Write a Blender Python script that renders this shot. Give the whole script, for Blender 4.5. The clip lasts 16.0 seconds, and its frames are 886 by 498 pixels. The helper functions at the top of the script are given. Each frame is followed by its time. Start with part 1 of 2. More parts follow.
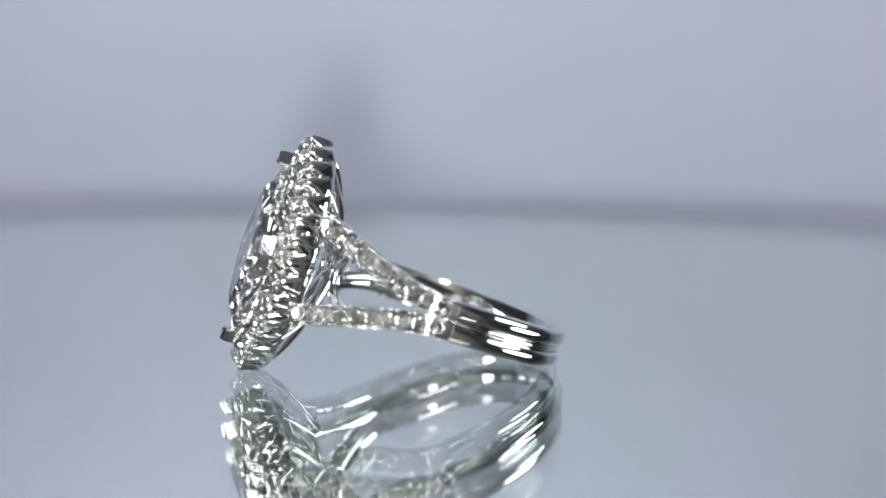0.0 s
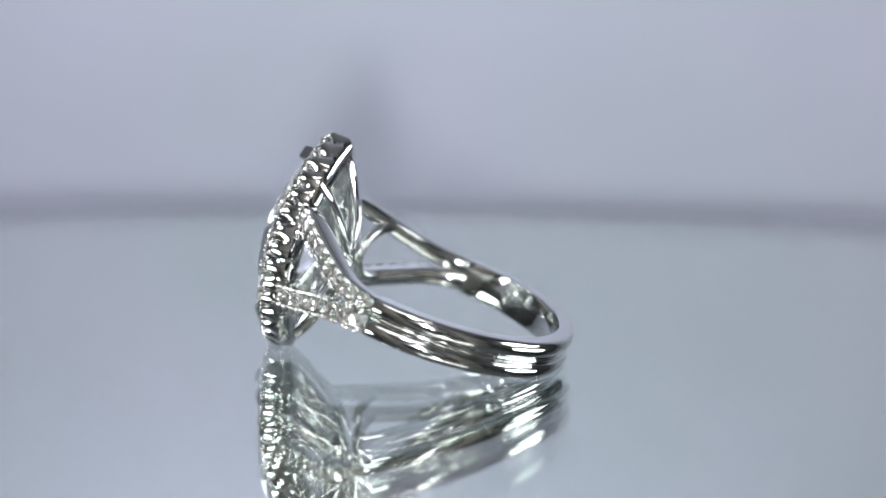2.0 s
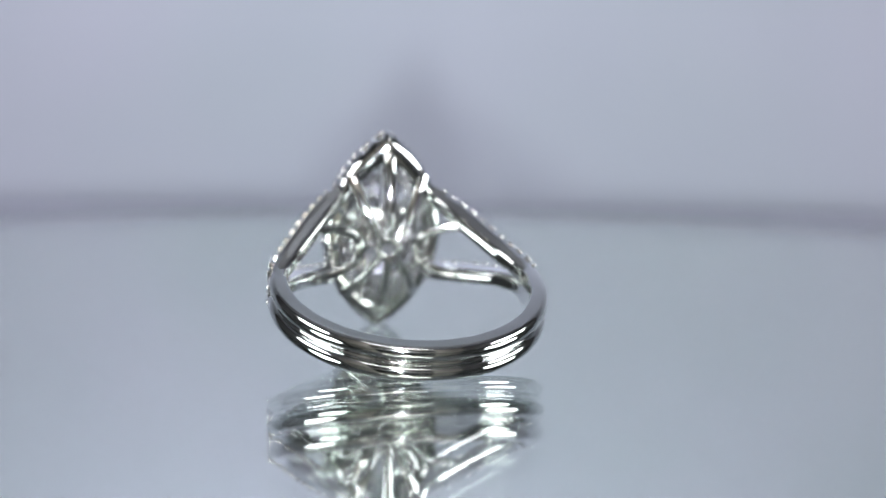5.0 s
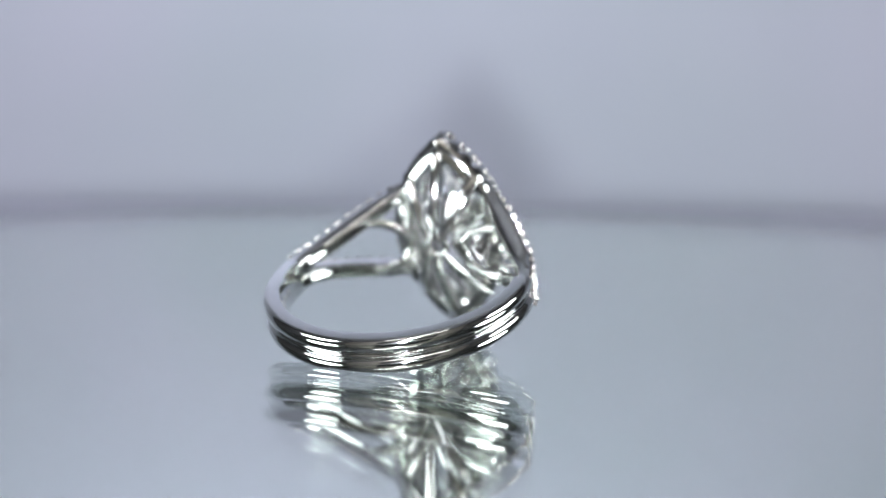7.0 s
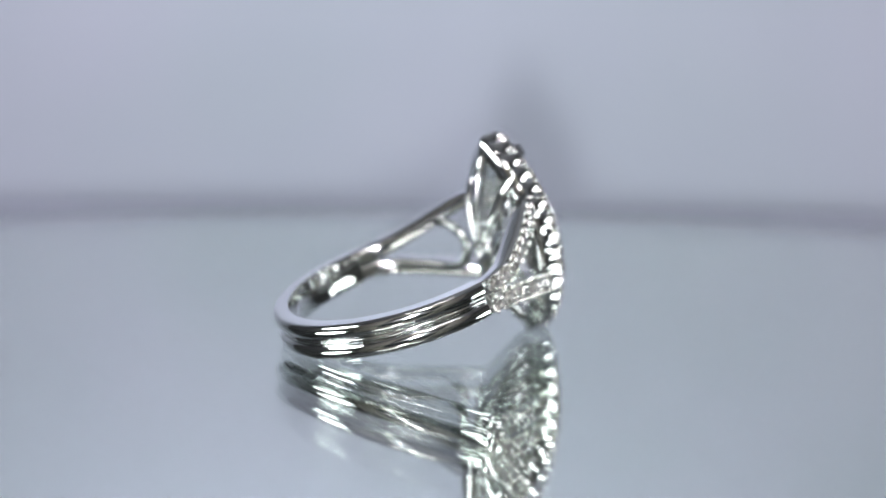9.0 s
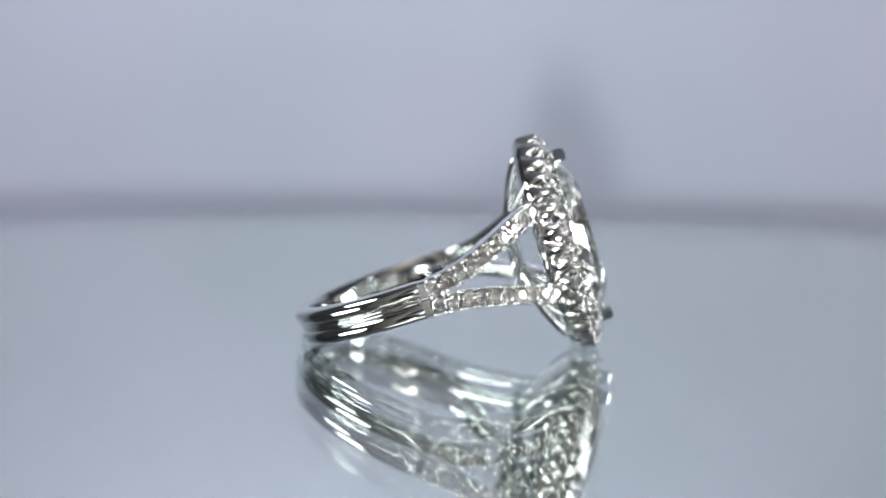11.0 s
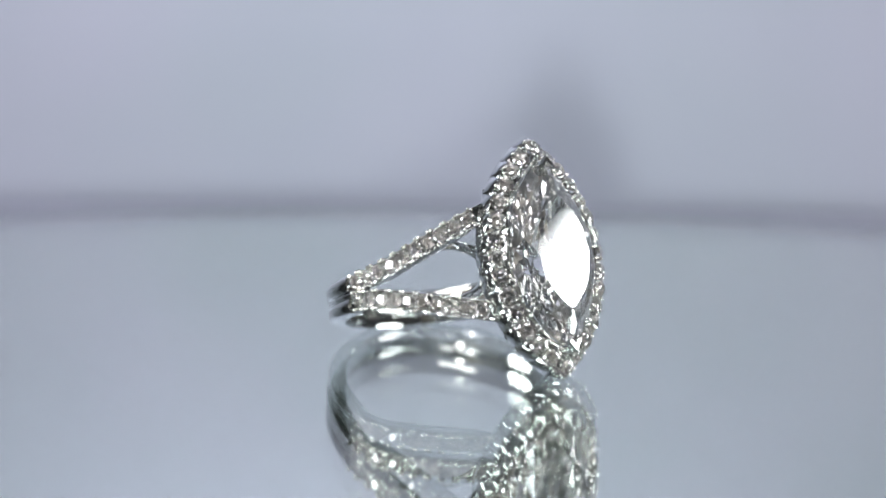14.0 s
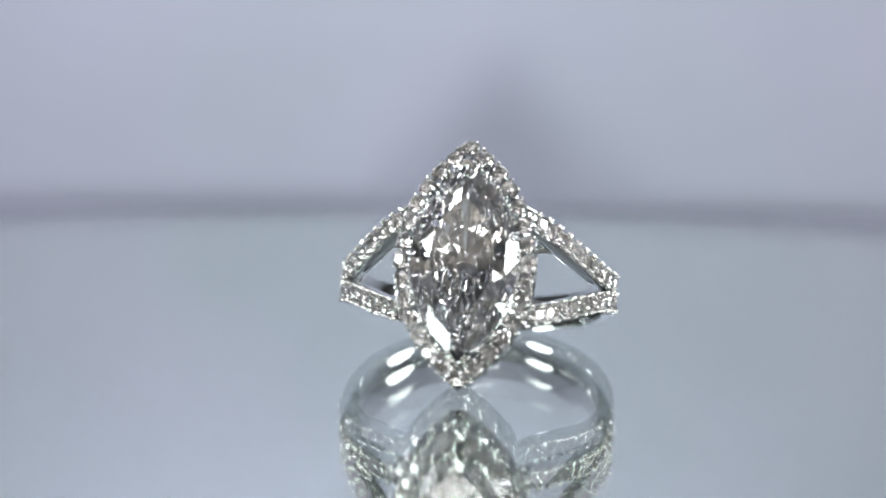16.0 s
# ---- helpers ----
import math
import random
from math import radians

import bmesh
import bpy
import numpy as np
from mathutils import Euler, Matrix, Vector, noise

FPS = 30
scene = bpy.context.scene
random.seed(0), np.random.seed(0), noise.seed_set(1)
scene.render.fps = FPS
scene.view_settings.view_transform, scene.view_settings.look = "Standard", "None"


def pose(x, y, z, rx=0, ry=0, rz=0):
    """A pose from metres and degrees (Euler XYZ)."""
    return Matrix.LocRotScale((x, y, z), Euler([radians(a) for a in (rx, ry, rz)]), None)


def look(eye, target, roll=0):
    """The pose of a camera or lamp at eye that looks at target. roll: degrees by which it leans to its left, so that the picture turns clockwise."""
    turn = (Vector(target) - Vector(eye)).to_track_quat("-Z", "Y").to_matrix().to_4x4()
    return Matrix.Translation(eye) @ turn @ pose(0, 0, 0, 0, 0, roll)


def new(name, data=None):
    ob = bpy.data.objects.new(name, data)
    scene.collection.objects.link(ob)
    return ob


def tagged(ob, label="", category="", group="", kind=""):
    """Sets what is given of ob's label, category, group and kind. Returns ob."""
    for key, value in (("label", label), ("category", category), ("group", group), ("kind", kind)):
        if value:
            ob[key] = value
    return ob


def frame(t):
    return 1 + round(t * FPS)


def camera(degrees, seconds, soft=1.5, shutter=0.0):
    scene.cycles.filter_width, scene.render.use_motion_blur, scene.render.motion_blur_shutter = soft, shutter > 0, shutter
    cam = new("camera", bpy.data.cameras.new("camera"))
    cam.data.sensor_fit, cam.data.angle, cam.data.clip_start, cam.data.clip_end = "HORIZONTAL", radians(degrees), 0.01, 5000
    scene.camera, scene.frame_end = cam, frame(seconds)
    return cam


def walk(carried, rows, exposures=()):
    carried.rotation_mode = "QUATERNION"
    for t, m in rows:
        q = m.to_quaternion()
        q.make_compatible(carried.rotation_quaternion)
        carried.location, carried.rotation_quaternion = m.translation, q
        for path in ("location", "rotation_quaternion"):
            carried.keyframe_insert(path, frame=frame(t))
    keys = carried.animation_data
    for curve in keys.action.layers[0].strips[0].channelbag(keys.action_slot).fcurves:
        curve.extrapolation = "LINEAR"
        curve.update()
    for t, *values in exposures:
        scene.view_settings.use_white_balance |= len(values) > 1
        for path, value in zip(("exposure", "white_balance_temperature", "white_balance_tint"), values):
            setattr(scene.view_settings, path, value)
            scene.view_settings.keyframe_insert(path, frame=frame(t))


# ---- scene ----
cam = camera(38.2, 16.0, soft=1.5)
EYE = (0.0, -0.0930, 0.0190)
AIM = Matrix.Translation(EYE) @ pose(0, 0, 0, 90 - 7.23, 0, -0.19) @ pose(0, 0, 0, 0, 0, 0.87)
cam.data.dof.use_dof, cam.data.dof.focus_distance, cam.data.dof.aperture_fstop = True, 0.0858, 21.0
scene.cycles.max_bounces, scene.cycles.transmission_bounces, scene.cycles.glossy_bounces = 40, 40, 24
scene.cycles.caustics_reflective, scene.cycles.caustics_refractive = False, False
walk(cam, [(0.0, AIM), (16.0, AIM)], exposures=[(0.0, 0.0), (16.0, 0.0)])

MM = 0.001

# ---- world and lamps ----
world = bpy.data.worlds.new("room_air")
world.use_nodes = True
world.node_tree.nodes["Background"].inputs[0].default_value = (0.62, 0.66, 0.78, 1)
world.node_tree.nodes["Background"].inputs[1].default_value = 0.02
scene.world = world


def lamp(name, eye, target, sx, sy, watts, colour, shape="RECTANGLE"):
    data = bpy.data.lights.new(name, "AREA")
    data.shape, data.size, data.size_y, data.energy, data.color = shape, sx, sy, watts, colour
    ob = new(name, data)
    ob.matrix_world = look(eye, target)
    return ob


lamp("softbox_lamp", (-0.345, -0.135, 0.150), (0, 0.0, 0.0), 0.21, 0.115, 0.80, (0.96, 1.0, 1.02), "ELLIPSE")
lamp("softbox_lamp", (0.368, -0.042, 0.118), (0, 0.0, 0.0), 0.23, 0.115, 0.80, (0.97, 1.0, 1.02), "ELLIPSE")
lamp("spot_lamp", (0.0, -0.300, 0.260), (0, 0, 0), 0.05, 0.05, 0.25, (1.0, 0.98, 0.95), "DISK")
# added unseen fill: brightens the upper card for its vertical gradient
lamp("backdrop_fill_lamp", (-0.03, 0.168, 0.215), (-0.03, 0.262, 0.145), 0.20, 0.04, 0.310, (0.96, 0.95, 1.13))
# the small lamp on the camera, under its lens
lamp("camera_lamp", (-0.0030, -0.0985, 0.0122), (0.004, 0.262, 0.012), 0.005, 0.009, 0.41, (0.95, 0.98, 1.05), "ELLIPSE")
# added unseen fill: greys the rear ceiling that the ring's arms mirror
lamp("ceiling_fill_lamp", (0.0, 0.110, 0.400), (0.0, 0.240, 0.620), 0.20, 0.08, 0.27, (0.97, 0.98, 1.02))
# added unseen fill: lights the beige wall for the stones and metal to reflect
lamp("wall_fill_lamp", (0.0, -0.300, 0.420), (0.0, -0.580, 0.120), 0.30, 0.10, 1.30, (1.0, 0.98, 0.96))


# ---- materials ----
def material(name, base=(0.8, 0.8, 0.8), rough=0.5, metal=0.0):
    m = bpy.data.materials.new(name)
    m.use_nodes = True
    b = m.node_tree.nodes["Principled BSDF"]
    b.inputs["Base Color"].default_value = (*base, 1)
    b.inputs["Roughness"].default_value = rough
    b.inputs["Metallic"].default_value = metal
    return m, m.node_tree, b


def noise_bump(tree, b, scale, strength, distance, rough=None):
    """Fine relief, and if rough is given a roughness that drifts between its two values."""
    co = tree.nodes.new("ShaderNodeTexCoord")
    n = tree.nodes.new("ShaderNodeTexNoise")
    n.inputs["Scale"].default_value, n.inputs["Detail"].default_value = scale, 4
    tree.links.new(co.outputs["Object"], n.inputs["Vector"])
    bump = tree.nodes.new("ShaderNodeBump")
    bump.inputs["Strength"].default_value, bump.inputs["Distance"].default_value = strength, distance
    tree.links.new(n.outputs["Fac"], bump.inputs["Height"])
    tree.links.new(bump.outputs["Normal"], b.inputs["Normal"])
    if rough:
        n2 = tree.nodes.new("ShaderNodeTexNoise")
        n2.inputs["Scale"].default_value, n2.inputs["Detail"].default_value = scale * 0.2, 5
        tree.links.new(co.outputs["Object"], n2.inputs["Vector"])
        mr = tree.nodes.new("ShaderNodeMapRange")
        mr.inputs["From Min"].default_value, mr.inputs["From Max"].default_value = 0.3, 0.7
        mr.inputs["To Min"].default_value, mr.inputs["To Max"].default_value = rough
        tree.links.new(n2.outputs["Fac"], mr.inputs["Value"])
        tree.links.new(mr.outputs["Result"], b.inputs["Roughness"])


METAL, t_, b_ = material("polished_white_gold", (0.70, 0.716, 0.708), 0.05, 1.0)
noise_bump(t_, b_, 900, 0.05, 0.00002, (0.03, 0.10))
BEAD, t_, b_ = material("bead_white_gold", (0.84, 0.83, 0.80), 0.10, 1.0)


def gem_material(name, tint, ior=2.417):
    m = bpy.data.materials.new(name)
    m.use_nodes = True
    t = m.node_tree
    t.nodes.clear()
    out = t.nodes.new("ShaderNodeOutputMaterial")
    g = t.nodes.new("ShaderNodeBsdfGlass")
    g.inputs["Color"].default_value, g.inputs["Roughness"].default_value, g.inputs["IOR"].default_value = (*tint, 1), 0.0, ior
    t.links.new(g.outputs[0], out.inputs["Surface"])
    return m


DIAMOND = gem_material("diamond", (0.998, 0.998, 0.998))
MELEE = gem_material("small_diamond", (0.998, 0.994, 0.992))
GLASS = gem_material("plate_glass", (0.970, 0.982, 0.972), 1.52)
FROST, t_, b_ = material("ground_edge", (0.37, 0.38, 0.46), 0.7)
noise_bump(t_, b_, 900, 0.2, 0.0001)
SILVER, _, _ = material("mirror_silver", (0.80, 0.815, 0.81), 0.0, 1.0)
PAPER, t_, b_ = material("backdrop_paper", (0.50, 0.52, 0.59), 0.75)
noise_bump(t_, b_, 160, 0.15, 0.0005, (0.65, 0.85))
# soft drifts of lilac and grey over the card
co_ = t_.nodes.new("ShaderNodeTexCoord")
dr_ = t_.nodes.new("ShaderNodeTexNoise")
dr_.inputs["Scale"].default_value, dr_.inputs["Detail"].default_value = 9.0, 2.0
mx_ = t_.nodes.new("ShaderNodeMix")
mx_.data_type = "RGBA"
mx_.inputs["A"].default_value, mx_.inputs["B"].default_value = (0.325, 0.385, 0.40, 1), (0.42, 0.41, 0.50, 1)
t_.links.new(co_.outputs["Object"], dr_.inputs["Vector"])
t_.links.new(dr_.outputs["Fac"], mx_.inputs["Factor"])
t_.links.new(mx_.outputs["Result"], b_.inputs["Base Color"])
PLASTIC, t_, b_ = material("white_plastic", (0.75, 0.76, 0.78), 0.35)
noise_bump(t_, b_, 300, 0.1, 0.0002, (0.3, 0.45))
DESK, t_, b_ = material("desk_top", (0.40, 0.41, 0.47), 0.5)
b_.inputs["Specular IOR Level"].default_value = 0.15
noise_bump(t_, b_, 60, 0.1, 0.001, (0.8, 0.95))
WHITE, t_, b_ = material("ceiling_paint", (0.42, 0.425, 0.44), 0.8)
noise_bump(t_, b_, 40, 0.2, 0.002, (0.75, 0.9))
# colour of the added front wall, set for beige tones mirrored in the ring
BEIGE_WALL, t_, b_ = material("beige_booth_wall", (0.50, 0.470, 0.415), 0.9)
noise_bump(t_, b_, 30, 0.3, 0.004, (0.8, 0.95))
BLACK, t_, b_ = material("black_plastic", (0.018, 0.019, 0.020), 0.45)
noise_bump(t_, b_, 700, 0.15, 0.0001, (0.40, 0.55))
ROOM, t_, b_ = material("booth_wall", (0.13, 0.13, 0.13), 0.8)
noise_bump(t_, b_, 20, 0.2, 0.004, (0.7, 0.9))


# ---- mesh helpers ----
def mesh_of(name, verts, faces, mat, smooth=35):
    """A mesh from vertices in millimetres; edges sharper than smooth degrees stay sharp."""
    me = bpy.data.meshes.new(name)
    me.from_pydata([(x * MM, y * MM, z * MM) for x, y, z in verts], [], faces)
    me.materials.append(mat)
    if smooth:
        me.shade_smooth()
        me.set_sharp_from_angle(angle=radians(smooth))
    return me


def part(name, me, parent, label="", m=None):
    ob = new(name, me)
    ob.parent = parent
    if m is not None:
        ob.matrix_basis = m
    return tagged(ob, label)


def clean_normals(me):
    bm = bmesh.new()
    bm.from_mesh(me)
    bmesh.ops.recalc_face_normals(bm, faces=bm.faces)
    bm.to_mesh(me)
    bm.free()
    return me


def sweep(name, rings, mat, closed=False, smooth=35):
    """Skins a row of equal cross-sections, each a closed loop of points, with caps unless closed."""
    n, k = len(rings), len(rings[0])
    verts = [p for r in rings for p in r]
    faces = []
    for i in range(n if closed else n - 1):
        a, b = i * k, ((i + 1) % n) * k
        faces += [(a + j, a + (j + 1) % k, b + (j + 1) % k, b + j) for j in range(k)]
    if not closed:
        faces += [tuple(range(k))[::-1], tuple((n - 1) * k + j for j in range(k))]
    return clean_normals(mesh_of(name, verts, faces, mat, smooth))


def spline(points, n):
    """n points along a smooth curve through the given ones, evenly spaced."""
    p = [Vector(q) for q in points]
    p = [p[0] * 2 - p[1]] + p + [p[-1] * 2 - p[-2]]
    dense = []
    for i in range(1, len(p) - 2):
        for k in range(24):
            u = k / 24
            dense.append(0.5 * (2 * p[i] + (p[i + 1] - p[i - 1]) * u + (2 * p[i - 1] - 5 * p[i] + 4 * p[i + 1] - p[i + 2]) * u * u
                                + (3 * p[i] - p[i - 1] - 3 * p[i + 1] + p[i + 2]) * u ** 3))
    dense.append(p[-2])
    run = [0.0]
    for a, b in zip(dense, dense[1:]):
        run.append(run[-1] + (b - a).length)
    out = []
    for i in range(n):
        d = run[-1] * i / (n - 1)
        j = min(max(k for k in range(len(run)) if run[k] <= d + 1e-9), len(dense) - 2)
        out.append(dense[j].lerp(dense[j + 1], (d - run[j]) / max(run[j + 1] - run[j], 1e-9)))
    return out, run[-1]


def tangents(pts):
    return [(pts[min(i + 1, len(pts) - 1)] - pts[max(i - 1, 0)]).normalized() for i in range(len(pts))]


def bar(name, points, width, depth, mat, facing=(0, 1, 0), n=18, taper=1.0):
    """A rounded bar along a curve; facing: the way its flat side looks."""
    pts, _ = spline(points, n)
    rings = []
    for i, (p, t) in enumerate(zip(pts, tangents(pts))):
        side = t.cross(Vector(facing)).normalized()
        up = side.cross(t).normalized()
        g = 1 + (taper - 1) * i / (n - 1)
        rings.append([p + side * (width / 2 * g * math.copysign(abs(math.cos(a)) ** 0.6, math.cos(a))) + up * (depth / 2 * math.copysign(abs(math.sin(a)) ** 0.6, math.sin(a)))
                      for a in (2 * math.pi * k / 12 for k in range(12))])
    return sweep(name, rings, mat, smooth=60)


def marquise(length, width, n):
    """n points (x, z) round a marquise of those half axes, evenly along its two arcs, from the upper tip on."""
    r = (length ** 2 + width ** 2) / (2 * width)
    half = math.asin(length / r)
    pts = []
    for side in (1, -1):
        for i in range(n // 2):
            a = half - 2 * half * i / (n // 2)
            pts.append((side * (r * math.cos(a) - (r - width)), side * r * math.sin(a)))
    return pts


def hull(name, points, mat):
    bm = bmesh.new()
    for p in points:
        bm.verts.new(p)
    bmesh.ops.convex_hull(bm, input=bm.verts)
    loose = [v for v in bm.verts if not v.link_faces]
    bmesh.ops.delete(bm, geom=loose, context="VERTS")
    bmesh.ops.dissolve_limit(bm, angle_limit=0.01, verts=bm.verts, edges=bm.edges)
    bmesh.ops.recalc_face_normals(bm, faces=bm.faces)
    bmesh.ops.scale(bm, vec=(MM, MM, MM), verts=bm.verts)
    me = bpy.data.meshes.new(name)
    bm.to_mesh(me)
    bm.free()
    me.materials.append(mat)
    return me


# ---- the place: added unseen booth, desk, backdrop, turntable ----
def slab(name, lo, hi, mat, label, category):
    x0, y0, z0 = lo
    x1, y1, z1 = hi
    v = [(x, y, z) for x in (x0, x1) for y in (y0, y1) for z in (z0, z1)]
    f = [(0, 1, 3, 2), (4, 6, 7, 5), (0, 4, 5, 1), (2, 3, 7, 6), (0, 2, 6, 4), (1, 5, 7, 3)]
    ob = new(name, clean_normals(mesh_of(name, v, f, mat, 0)))
    return tagged(ob, label, category, kind="structure")


TABLE_Z = -12.0
slab("table_top", (-580, -580, TABLE_Z - 33), (580, 580, TABLE_Z - 3), DESK, "plain grey table top under the turntable", "table")
# unseen booth added round the set: its tones shape what the metal mirrors
slab("ceiling", (-580, -580, 620), (580, 580, 640), WHITE, "grey plain booth ceiling, added unseen for reflections", "ceiling")
slab("wall_north", (-600, 580, TABLE_Z - 33), (600, 600, 640), ROOM, "dark grey plain booth wall, added unseen for dark reflections", "wall")
# unseen wall behind the camera, added as a beige reflector for metal and stones
slab("wall_south", (-600, -600, TABLE_Z - 33), (600, -580, 640), BEIGE_WALL, "beige plain booth wall, added unseen for reflections in the ring", "wall")
slab("wall_west", (-600, -580, TABLE_Z - 33), (-580, 580, 640), ROOM, "dark grey plain booth wall, added unseen for dark reflections", "wall")
slab("wall_east", (580, -580, TABLE_Z - 33), (600, 580, 640), ROOM, "dark grey plain booth wall, added unseen for dark reflections", "wall")


def backdrop():
    """A board of pale card that stands on the desk behind the turntable, leaning back a little."""
    back = 262.0
    prof = [(back + 0.0004 * (z - 30) ** 2 / 4, float(z)) for z in np.linspace(TABLE_Z - 2.5, 470, 28)]
    verts, faces = [], []
    n = 25
    for layer in (0, 1):
        for i in range(n):
            x = -480 + 960 * i / (n - 1)
            for y, z in prof:
                verts.append((x, y + layer * 2.0 + 0.8 * math.sin(x / 90.0) * max(0, z) / 300, z))
    m = len(prof)
    for layer in (0, 1):
        o = layer * n * m
        for i in range(n - 1):
            for j in range(m - 1):
                a = o + i * m + j
                faces.append((a, a + m, a + m + 1, a + 1))
    ob = new("backdrop", mesh_of("backdrop", verts, faces, PAPER, 60))
    tagged(ob, "pale lilac-white card standing behind the turntable", "backdrop", kind="structure")


backdrop()

TABLE_C = (0.0, -7.5)
TABLE_R = 112.0
PLATE = 3.6


def disc(name, r, z0, z1, mat, n=160, bevel=0.4):
    prof = [(r - bevel, z0), (r, z0 + bevel), (r, z1 - bevel), (r - bevel, z1)]
    verts = [(q * math.cos(2 * math.pi * i / n), q * math.sin(2 * math.pi * i / n), z) for i in range(n) for q, z in prof]
    faces = [(4 * i + j, 4 * ((i + 1) % n) + j, 4 * ((i + 1) % n) + j + 1, 4 * i + j + 1) for i in range(n) for j in range(3)]
    faces += [tuple(4 * i for i in range(n))[::-1], tuple(4 * i + 3 for i in range(n))]
    return mesh_of(name, verts, faces, mat, 30)


def turntable():
    ob = new("turntable")
    me = disc("glass_plate", TABLE_R, -PLATE, 0.0, GLASS)
    me.materials.append(FROST)
    for p in me.polygons:
        if abs(p.normal.z) < 0.9:
            p.material_index = 1
    part("glass_plate", me, ob, "clear glass disc with a ground edge")
    part("mirror_backing", disc("mirror_backing", TABLE_R - 0.6, -PLATE - 0.35, -PLATE - 0.05, SILVER, bevel=0.05), ob, "silvered mirror backing")
    part("drum", disc("drum", TABLE_R - 3, TABLE_Z + 1.5, -PLATE - 0.4, PLASTIC, bevel=1.2), ob, "white plastic turntable drum")
    part("foot", disc("foot", TABLE_R - 25, TABLE_Z - 2.9, TABLE_Z + 1.5, PLASTIC, bevel=0.5), ob, "white plastic foot")
    ob.location = (TABLE_C[0] * MM, TABLE_C[1] * MM, 0)
    return tagged(ob, "round mirror-topped turntable slowly turning under the ring", "turntable")


TURNTABLE = turntable()


def tube(name, centre, axis, profile, mat, n=40):
    """A turned part: profile of (radius, height along the axis) round a line through centre, closed to a solid."""
    m = Vector(axis).to_track_quat("Z", "Y").to_matrix()
    c = Vector(centre)
    rings = [[c + m @ Vector((r * math.cos(a), r * math.sin(a), h)) for r, h in profile] for a in (2 * math.pi * i / n for i in range(n))]
    return sweep(name, rings, mat, closed=True, smooth=40)


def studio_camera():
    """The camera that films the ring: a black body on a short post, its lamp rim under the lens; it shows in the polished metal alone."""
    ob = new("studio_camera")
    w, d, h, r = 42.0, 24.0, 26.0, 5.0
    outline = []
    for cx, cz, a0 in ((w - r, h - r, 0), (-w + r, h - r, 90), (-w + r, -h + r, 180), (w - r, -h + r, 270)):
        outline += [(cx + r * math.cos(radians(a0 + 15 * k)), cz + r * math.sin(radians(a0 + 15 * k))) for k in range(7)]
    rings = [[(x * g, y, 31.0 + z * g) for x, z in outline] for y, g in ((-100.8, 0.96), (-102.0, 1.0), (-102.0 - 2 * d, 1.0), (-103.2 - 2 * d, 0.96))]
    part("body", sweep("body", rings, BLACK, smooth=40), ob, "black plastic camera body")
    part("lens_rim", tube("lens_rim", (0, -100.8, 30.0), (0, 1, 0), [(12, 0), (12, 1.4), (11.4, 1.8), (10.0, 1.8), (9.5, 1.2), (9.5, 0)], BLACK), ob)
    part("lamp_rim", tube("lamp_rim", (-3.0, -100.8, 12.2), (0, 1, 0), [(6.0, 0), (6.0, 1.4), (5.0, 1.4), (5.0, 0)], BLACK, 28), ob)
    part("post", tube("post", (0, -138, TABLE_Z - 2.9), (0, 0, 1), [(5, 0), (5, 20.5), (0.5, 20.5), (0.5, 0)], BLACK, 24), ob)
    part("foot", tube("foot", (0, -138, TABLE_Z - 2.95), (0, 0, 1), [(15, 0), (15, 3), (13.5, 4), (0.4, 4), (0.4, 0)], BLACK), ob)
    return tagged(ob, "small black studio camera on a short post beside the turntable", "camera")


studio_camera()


# ---- the ring ----
# Ring space, millimetres: x across the finger, y from the face of the head to the back of the shank, z along the finger; origin in the middle of the halo.
RING = new("diamond_ring")
tagged(RING, "white gold split-shank ring with marquise diamond and pave halo", "ring")
SHANK_R, SHANK_Y, SHANK_Z = 9.94, 10.96, -0.40


def round_gem(name, d):
    """A small brilliant: table, crown, girdle, pavilion; its girdle lies at z = 0."""
    r = d / 2
    pts = []
    for k in range(8):
        a = 2 * math.pi * k / 8
        pts.append((0.56 * r * math.cos(a), 0.56 * r * math.sin(a), 0.33 * r))
        b = a + math.pi / 8
        pts.append((0.80 * r * math.cos(b), 0.80 * r * math.sin(b), 0.215 * r))
        pts.append((0.42 * r * math.cos(b), 0.42 * r * math.sin(b), -0.52 * r))
    for k in range(16):
        a = 2 * math.pi * k / 16
        for z in (0.02, -0.02):
            pts.append((r * math.cos(a), r * math.sin(a), z * r))
    pts.append((0, 0, -0.86 * r))
    return hull(name, pts, MELEE)


def bead_mesh(r, tall):
    """A grain of metal: a short stem with a rounded head."""
    prof = [(r * 0.8, -tall), (r * 0.95, -r * 0.3), (r, 0.0), (r * 0.8, r * 0.55), (r * 0.4, r * 0.9)]
    n = 8
    verts = [(q * math.cos(2 * math.pi * i / n), q * math.sin(2 * math.pi * i / n), z) for q, z in prof for i in range(n)] + [(0, 0, r)]
    faces = [(j * n + i, j * n + (i + 1) % n, (j + 1) * n + (i + 1) % n, (j + 1) * n + i) for j in range(len(prof) - 1) for i in range(n)]
    t = (len(prof) - 1) * n
    faces += [(t + i, t + (i + 1) % n, len(verts) - 1) for i in range(n)] + [tuple(range(n))[::-1]]
    return mesh_of("bead", verts, faces, BEAD, 80)


def frame_at(p, z_axis, x_axis, spin=0.0, size=1.0):
    """A pose in ring space at p (millimetres) whose z looks along z_axis."""
    z = Vector(z_axis).normalized()
    x = (Vector(x_axis) - z * Vector(x_axis).dot(z)).normalized()
    m = Matrix((x, z.cross(x), z)).transposed().to_4x4()
    return Matrix.Translation(Vector(p) * MM) @ m @ Matrix.Rotation(spin, 4, "Z") @ Matrix.Scale(size, 4)


rng = random.Random(7)
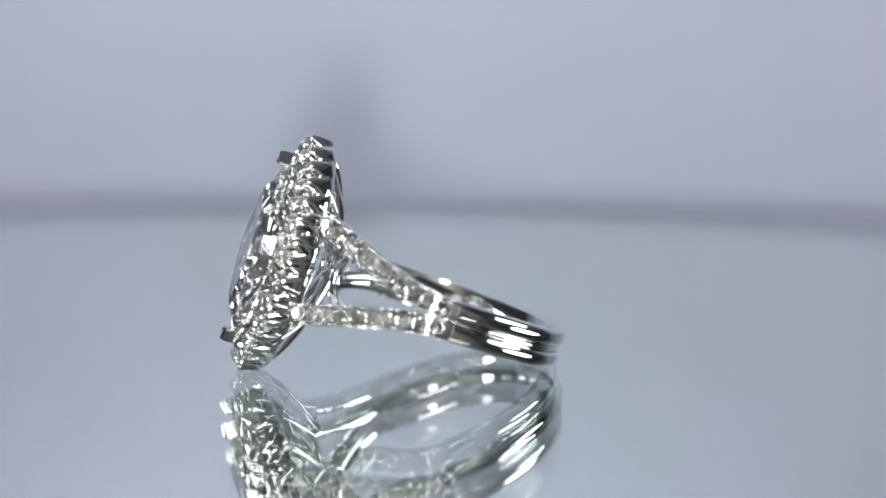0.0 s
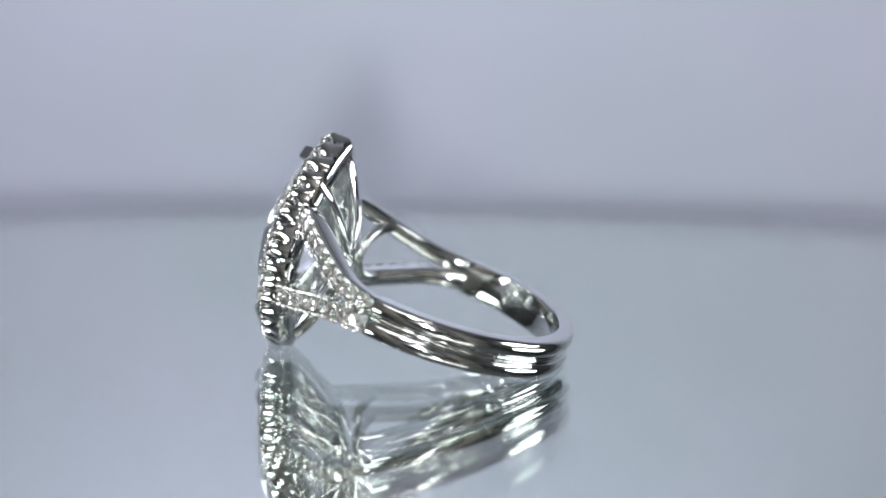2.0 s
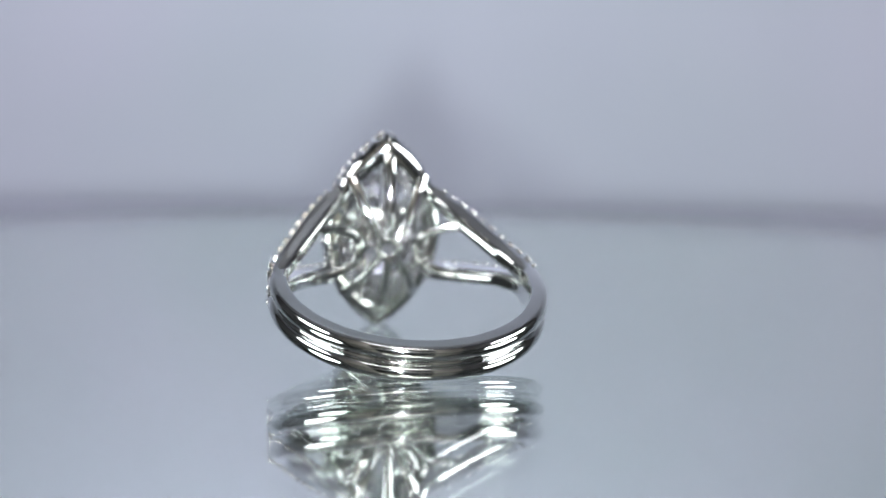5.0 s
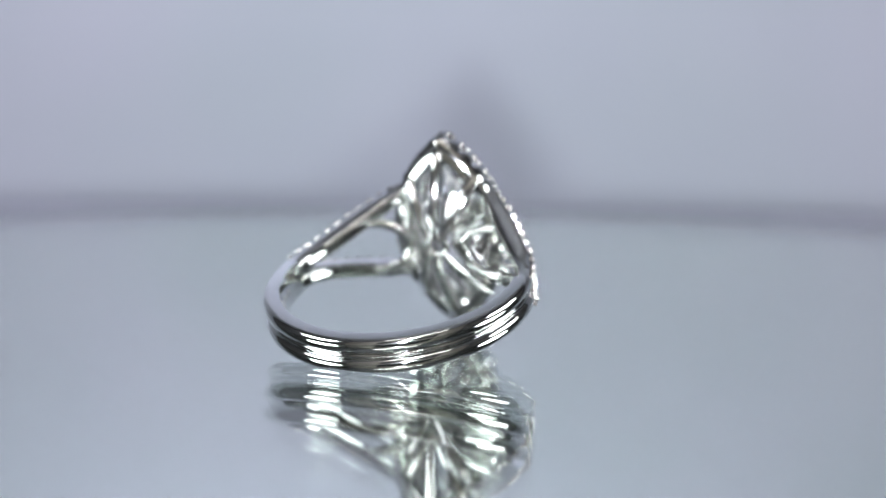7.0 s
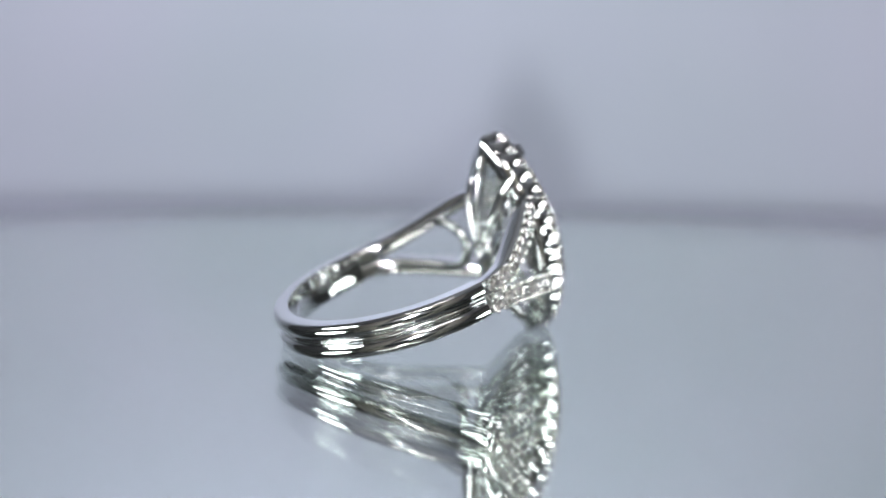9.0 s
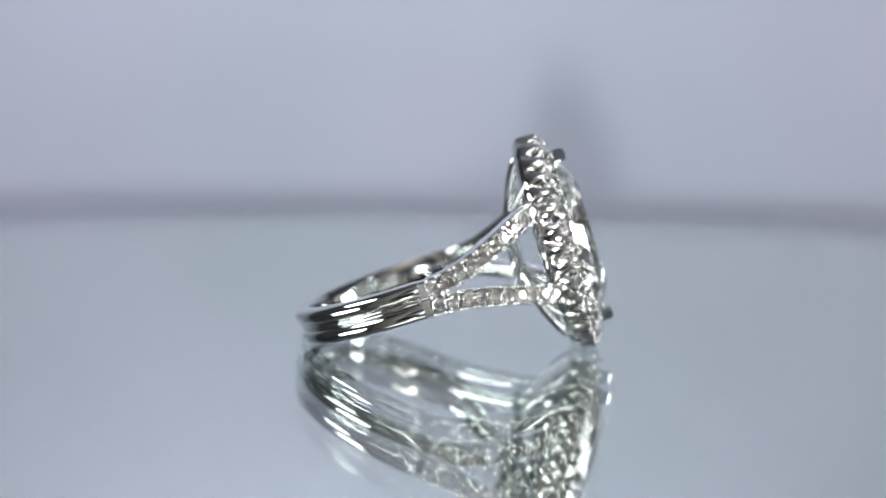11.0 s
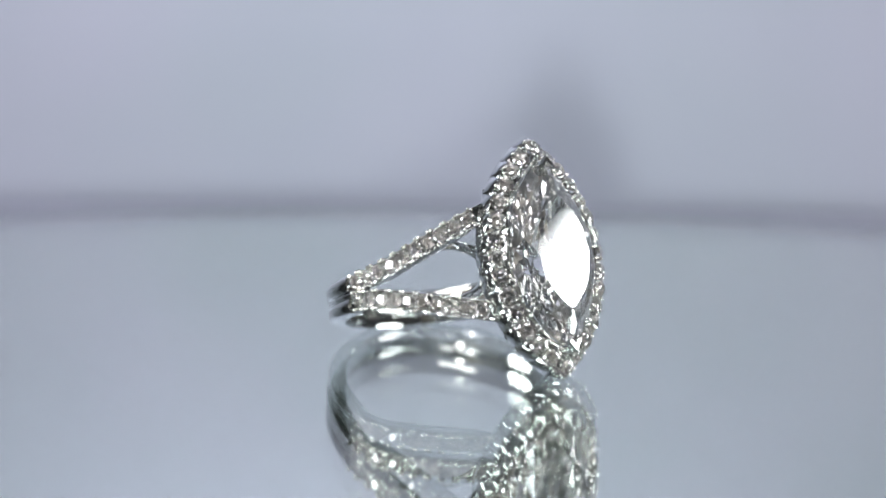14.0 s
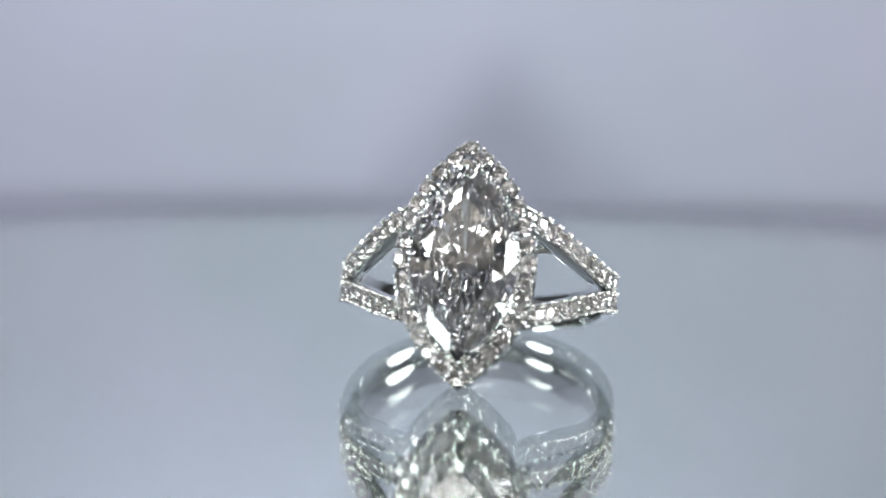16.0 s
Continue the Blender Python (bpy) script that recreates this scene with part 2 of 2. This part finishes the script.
GEM = round_gem("small_diamond", 1.16)
BEAD_ME = bead_mesh(0.145, 0.35)


def shank():
    """The plain half of the band: two rounded ridges with a fine ridge in the groove between them."""
    half = 1.31
    prof = [(-1.30, -half + 0.25), (-1.20, -half), (-0.42, -half)]
    for h in np.linspace(-half + 0.01, half - 0.01, 41):
        a = abs(h)
        if a > 0.21:
            u = min(abs((a - 0.75) / 0.56), 1)
            low = -0.40 + 0.40 * math.sqrt(max(0, 1 - u * u))
        else:
            low = max(-0.40, -0.36 + 0.15 * math.sqrt(max(0, 1 - (a / 0.18) ** 2)))
        prof.append((low, float(h)))
    prof += [(-0.42, half), (-1.22, half), (-1.30, half - 0.25), (-1.36, 0.75), (-1.40, 0.4), (-1.42, 0), (-1.40, -0.4), (-1.36, -0.75)]
    rings = []
    for i in range(121):
        k = -1.665 + 3.33 * i / 120
        rings.append([((SHANK_R + r) * math.sin(k), SHANK_Y + (SHANK_R + r) * math.cos(k), SHANK_Z + 0.2 * (1 - math.cos(k)) + h) for r, h in prof])
    part("shank", sweep("shank", rings, METAL, smooth=40), RING, "polished white gold double-ridged shank")


shank()


def hallmark():
    """Worn unreadable stamps inside the shank."""
    verts, faces = [], []
    for i in range(6):
        k = 0.98 + 0.075 * i
        h0 = SHANK_Z + 0.15 + 0.05 * (i % 2)
        for dk in (0.0, 0.045):
            for dh in (-0.22, 0.22):
                for r in (-1.46, -1.36):
                    verts.append(((SHANK_R + r) * math.sin(k + dk), SHANK_Y + (SHANK_R + r) * math.cos(k + dk), h0 + dh))
        o = 8 * i
        faces += [tuple(o + j for j in f) for f in ((0, 1, 3, 2), (4, 6, 7, 5), (0, 4, 5, 1), (2, 3, 7, 6), (0, 2, 6, 4), (1, 5, 7, 3))]
    part("hallmark", clean_normals(mesh_of("hallmark", verts, faces, BEAD, 0)), RING, "worn stamped marks inside the shank")


hallmark()


def arm(sx, up):
    """One branch of the split shank: a channel rail with a row of diamonds and beads on both edges."""
    z1 = 3.20 if up > 0 else -3.10
    line = [(9.24, 10.10, 0.60 * up - 0.17), (9.10, 9.4, 0.62 * up - 0.16), (8.82, 8.4, 0.74 * up - 0.14), (8.14, 6.95, 1.02 * up - 0.12), (6.88, 5.0, 1.70 * up - 0.06),
            (5.42, 3.1, 2.48 * up), (4.05, 1.65, z1 - 0.05 * up), (3.40, 1.10, z1 + 0.22 * up)]
    pts, length = spline([(sx * x, y, z) for x, y, z in line], 40)
    w, d, cw, cd = 0.68, 0.62, 0.58, 0.46
    prof = [(d - 0.26, -w), (d - 0.16, -w + 0.06), (d - 0.16, -cw), (d - cd, -cw * 0.8), (d - cd, cw * 0.8), (d - 0.16, cw), (d - 0.16, w - 0.06), (d - 0.26, w)]
    for i in range(13):
        a = math.pi * i / 12
        prof.append((-d * math.sin(a) ** 0.8 - 0.01, w * math.copysign(abs(math.cos(a)) ** 0.55, math.cos(a))))
    rings, frames = [], []
    for step, (p, t) in enumerate(zip(pts, tangents(pts))):
        flat = Vector((t.x, t.y, 0)).normalized()
        out = Vector((flat.y, -flat.x, 0)) if sx > 0 else Vector((-flat.y, flat.x, 0))
        if out.x * sx < 0:
            out = -out
        up_ = t.cross(out).normalized()
        if up_.z < 0:
            up_ = -up_
        frames.append((p, t, out, up_))
        u = min(max((step / 39 - 0.10) / 0.90, 0), 1)
        deep = 1 + 0.55 * math.sin(math.pi * u ** 1.3) - 0.25 * u ** 4
        thin = 1 - 0.30 * max(0, (u - 0.8) / 0.2)
        rings.append([p + out * (o if o > 0 else o * deep) + up_ * (b * (thin if o < 0 else 1)) for o, b in prof])
    rail = part("pave_arm", sweep("pave_arm", rings, METAL, smooth=40), RING, "white gold branch of the split shank, set with a row of small diamonds")

    def at(s):
        f = max(0.0, min(1.0, s)) * (len(frames) - 1)
        i = min(int(f), len(frames) - 2)
        u = f - i
        return [frames[i][k].lerp(frames[i + 1][k], u) for k in range(4)]

    n = 10
    for i in range(n):
        p, t, out, up_ = at(0.045 + 0.89 * (i + 0.5) / n)
        tilt = out + t * rng.uniform(-0.16, 0.16) + up_ * rng.uniform(-0.16, 0.16)
        part("small_diamond", GEM, rail, m=frame_at(p + out * (d + 0.02), tilt, t, rng.uniform(0, 0.78), 0.89 * length / n / 1.16 * rng.uniform(1.02, 1.08)))
    for i in range(n + 1):
        for e in (-1, 1):
            for da in (-0.14, 0.14):
                p, t, out, up_ = at(0.045 + 0.89 * (i + da) / n)
                if 0 <= (i + da) / n <= 1:
                    part("bead", BEAD_ME, rail, m=frame_at(p + out * (d + 0.10) + up_ * (e * 0.60), out + up_ * e * 0.25, t, 0, rng.uniform(0.85, 1.15)))


for sx in (1, -1):
    for up in (1, -1):
        arm(sx, up)


def halo():
    """The frame round the stone: a sloping channel with a row of diamonds that face a little outward, each in its own cup with a notch to the next, beads along both edges."""
    n = 224

    def rim(f, k):
        return marquise(8.34 - 1.90 * f, 4.64 - 1.18 * f, k)
    shelf = [(0.0, -0.04), (0.10, -0.26), (0.34, 0.30), (0.72, -0.10), (0.88, -0.84), (1.0, -1.00)]
    loops = [(rim(f, n) if f else marquise(8.25, 4.60, n), y) for f, y in shelf] + [(marquise(6.30, 3.34, n), -0.25), (marquise(6.35, 3.36, n), 1.45), (marquise(6.75, 3.62, n), 1.78), (marquise(7.45, 4.12, n), 1.72), (marquise(7.95, 4.44, n), 1.52), (marquise(8.24, 4.59, n), 1.16)]
    notch = [(0.5 - 0.5 * math.cos(2 * math.pi * k / 8)) ** 2 for k in range(n)]
    rings = [[(loop[k][0] * (1 - 0.04 * notch[k] * (j < 2)), y + (0.72 * notch[k] if j < 2 else 0), loop[k][1] * (1 - 0.03 * notch[k] * (j < 2))) for j, (loop, y) in enumerate(loops)] for k in range(n)]
    body = part("halo", sweep("halo", rings, METAL, closed=True, smooth=40), RING, "marquise halo frame set with small diamonds")
    slope = radians(33)
    m = 28

    def outward(loop, k):
        (ax, az), (bx, bz) = loop[(k + 1) % len(loop)], loop[k - 1]
        t = Vector((ax - bx, 0, az - bz)).normalized()
        o = Vector((-t.z, 0, t.x))
        if o.x * loop[k][0] + o.z * loop[k][1] < 0:
            o = -o
        return t, o
    mid = rim(0.44, m)
    for k in range(m):
        t, o = outward(mid, k)
        nrm = o * math.sin(slope) + Vector((0, -math.cos(slope), 0))
        wob = Vector((rng.uniform(-0.12, 0.12), rng.uniform(-0.12, 0.12), rng.uniform(-0.12, 0.12)))
        p = Vector((mid[k][0], -0.56, mid[k][1]))
        part("small_diamond", GEM, body, m=frame_at(p, nrm + wob, t, rng.uniform(0, 0.78), 1.07 * rng.uniform(0.98, 1.04)))
    for f, y, size, pair in ((0.90, -1.00, 0.95, (-0.17, 0.17)), (0.10, -0.22, 0.85, (-0.30, 0.30))):
        edge = rim(f, 2 * m)
        for k in range(1, 2 * m, 2):
            t, o = outward(edge, k)
            nrm = o * math.sin(slope) + Vector((0, -math.cos(slope), 0))
            for s in pair:
                p = Vector((edge[k][0], y, edge[k][1])) + t * s
                part("bead", BEAD_ME, body, m=frame_at(p, nrm, t, 0, size * rng.uniform(0.85, 1.1)))


halo()


def centre_stone():
    """A marquise brilliant; facets follow its outline, girdle at y = -1.02."""
    def edge(a, f):
        # point at the share f of the outline in the direction a (0: upper tip)
        length, width = 6.36, 3.42
        r = (length ** 2 + width ** 2) / (2 * width)
        s, c = math.sin(a), math.cos(a)
        e = r - width
        q = e * abs(s)
        t = -q + math.sqrt(q * q + r * r - e * e)
        return (f * t * s, f * t * c)
    pts = []
    angles = [0.0, 0.20, 0.46, 0.85, math.pi / 2]
    angles = angles + [math.pi - a for a in angles[-2::-1]]
    angles = angles + [2 * math.pi - a for a in angles[-2:0:-1]]
    n = len(angles)
    gird, crown = -1.02, 1.22
    for i, a in enumerate(angles):
        nxt = angles[(i + 1) % n] + (2 * math.pi if i == n - 1 else 0)
        b = (a + nxt) / 2
        x, z = edge(a, 0.60)
        pts.append((x, gird - crown, z))
        x, z = edge(b, 0.815)
        pts.append((x, gird - crown * 0.60, z))
        for g in (a, b):
            x, z = edge(g, 1.0)
            pts.append((x, gird - 0.03, z))
            pts.append((x, gird + 0.05, z))
        x, z = edge(b, 0.56)
        pts.append((x, gird + 1.44, z))
    for z in (-0.5, 0.0, 0.5):
        pts.append((0, gird + 2.78 - 0.12 * abs(z), z))
    part("marquise_diamond", hull("marquise_diamond", pts, DIAMOND), RING, "large clear faceted marquise diamond")


centre_stone()


def v_prong(up):
    """A folded claw that holds one tip of the marquise."""
    verts, faces = [], []
    loop = [(-0.62, 5.86), (0.0, 6.62), (0.62, 5.86), (0.42, 5.70), (0.0, 6.18), (-0.42, 5.70)]
    levels = [(0.55, 1.0), (-1.58, 1.06), (-1.84, 0.96), (-1.97, 0.70)]
    cz = 6.1
    for y, g in levels:
        for x, z in loop:
            verts.append((x * g, y, up * (cz + (z - cz) * g)))
    k = len(loop)
    for j in range(len(levels) - 1):
        faces += [(j * k + i, j * k + (i + 1) % k, (j + 1) * k + (i + 1) % k, (j + 1) * k + i) for i in range(k)]
    faces += [(0, 1, 4, 5), (1, 2, 3, 4)]
    t = (len(levels) - 1) * k
    faces += [(t, t + 1, t + 4, t + 5), (t + 1, t + 2, t + 3, t + 4)]
    part("v_prong", clean_normals(mesh_of("v_prong", verts, faces, METAL, 25)), RING, "polished v-shaped claw")


v_prong(1)
v_prong(-1)


def gallery():
    """The open basket behind the stone: a small ring at its point, ribs out to the halo, and bars that close the split."""
    rings = []
    for i in range(32):
        a = 2 * math.pi * i / 32
        rings.append([((0.78 + 0.30 * math.cos(b)) * math.cos(a), 3.70 + 0.26 * math.sin(b), (0.78 + 0.30 * math.cos(b)) * math.sin(a)) for b in (2 * math.pi * k / 10 for k in range(10))])
    part("gallery_ring", sweep("gallery_ring", rings, METAL, closed=True, smooth=60), RING)
    for up in (1, -1):
        part("rib", bar("rib", [(0, 0.75, 7.35 * up), (0, 1.75, 6.5 * up), (0, 2.75, 4.5 * up), (0, 3.45, 2.3 * up), (0, 3.70, 0.8 * up)], 0.95, 0.85, METAL, n=22, taper=0.55), RING)
        for sx in (1, -1):
            part("rib", bar("rib", [(2.75 * sx, 1.2, 5.0 * up), (2.30 * sx, 2.1, 4.0 * up), (1.50 * sx, 3.05, 2.4 * up), (0.5 * sx, 3.68, 0.6 * up)], 1.05, 0.70, METAL, n=18, taper=0.5), RING)
    for sx in (1, -1):
        part("gallery_bar", bar("gallery_bar", [(5.3 * sx, 4.3, 1.95), (4.3 * sx, 4.05, 1.85), (2.9 * sx, 3.8, 1.25), (2.2 * sx, 3.7, 0.0), (2.9 * sx, 3.8, -1.3), (4.3 * sx, 4.05, -1.90), (5.3 * sx, 4.3, -2.0)],
                                0.72, 0.62, METAL, n=34), RING)


gallery()


# ---- what turns ----
def motions():
    """The turntable turns steadily and carries the ring with it."""
    path = [(0.0, 286.68, -1.41, -5.45), (0.5, 277.70, -1.36, -5.23), (1.5, 259.55, -0.75, -4.46), (3.0, 231.63, -1.21, -3.90), (4.0, 213.20, -1.90, -3.00), (6.5, 165.85, -2.50, -0.37),
            (8.0, 140.0, -2.46, 1.15), (9.5, 111.63, -1.58, 1.80), (12.0, 67.07, 0.45, 2.10), (13.5, 40.25, 1.59, 0.67), (14.5, 22.3, 2.28, -0.70), (15.5, 2.79, 2.69, -1.58), (16.0, -7.26, 2.89, -2.18)]
    seat = pose(0, 0, 0, 0, 0.31, 0) @ Matrix.Translation((0, -9.742 * MM, 7.81 * MM)) @ pose(0, 0, 0, -18.1, 0, 0)
    rows = [(t, Matrix.Translation((x * MM, y * MM, 0)) @ pose(0, 0, 0, 0, 0, turn) @ seat) for t, turn, x, y in path]
    walk(RING, rows)
    walk(TURNTABLE, [(t, Matrix.Translation((TABLE_C[0] * MM, TABLE_C[1] * MM, 0)) @ pose(0, 0, 0, 0, 0, turn)) for t, turn, x, y in path])


motions()
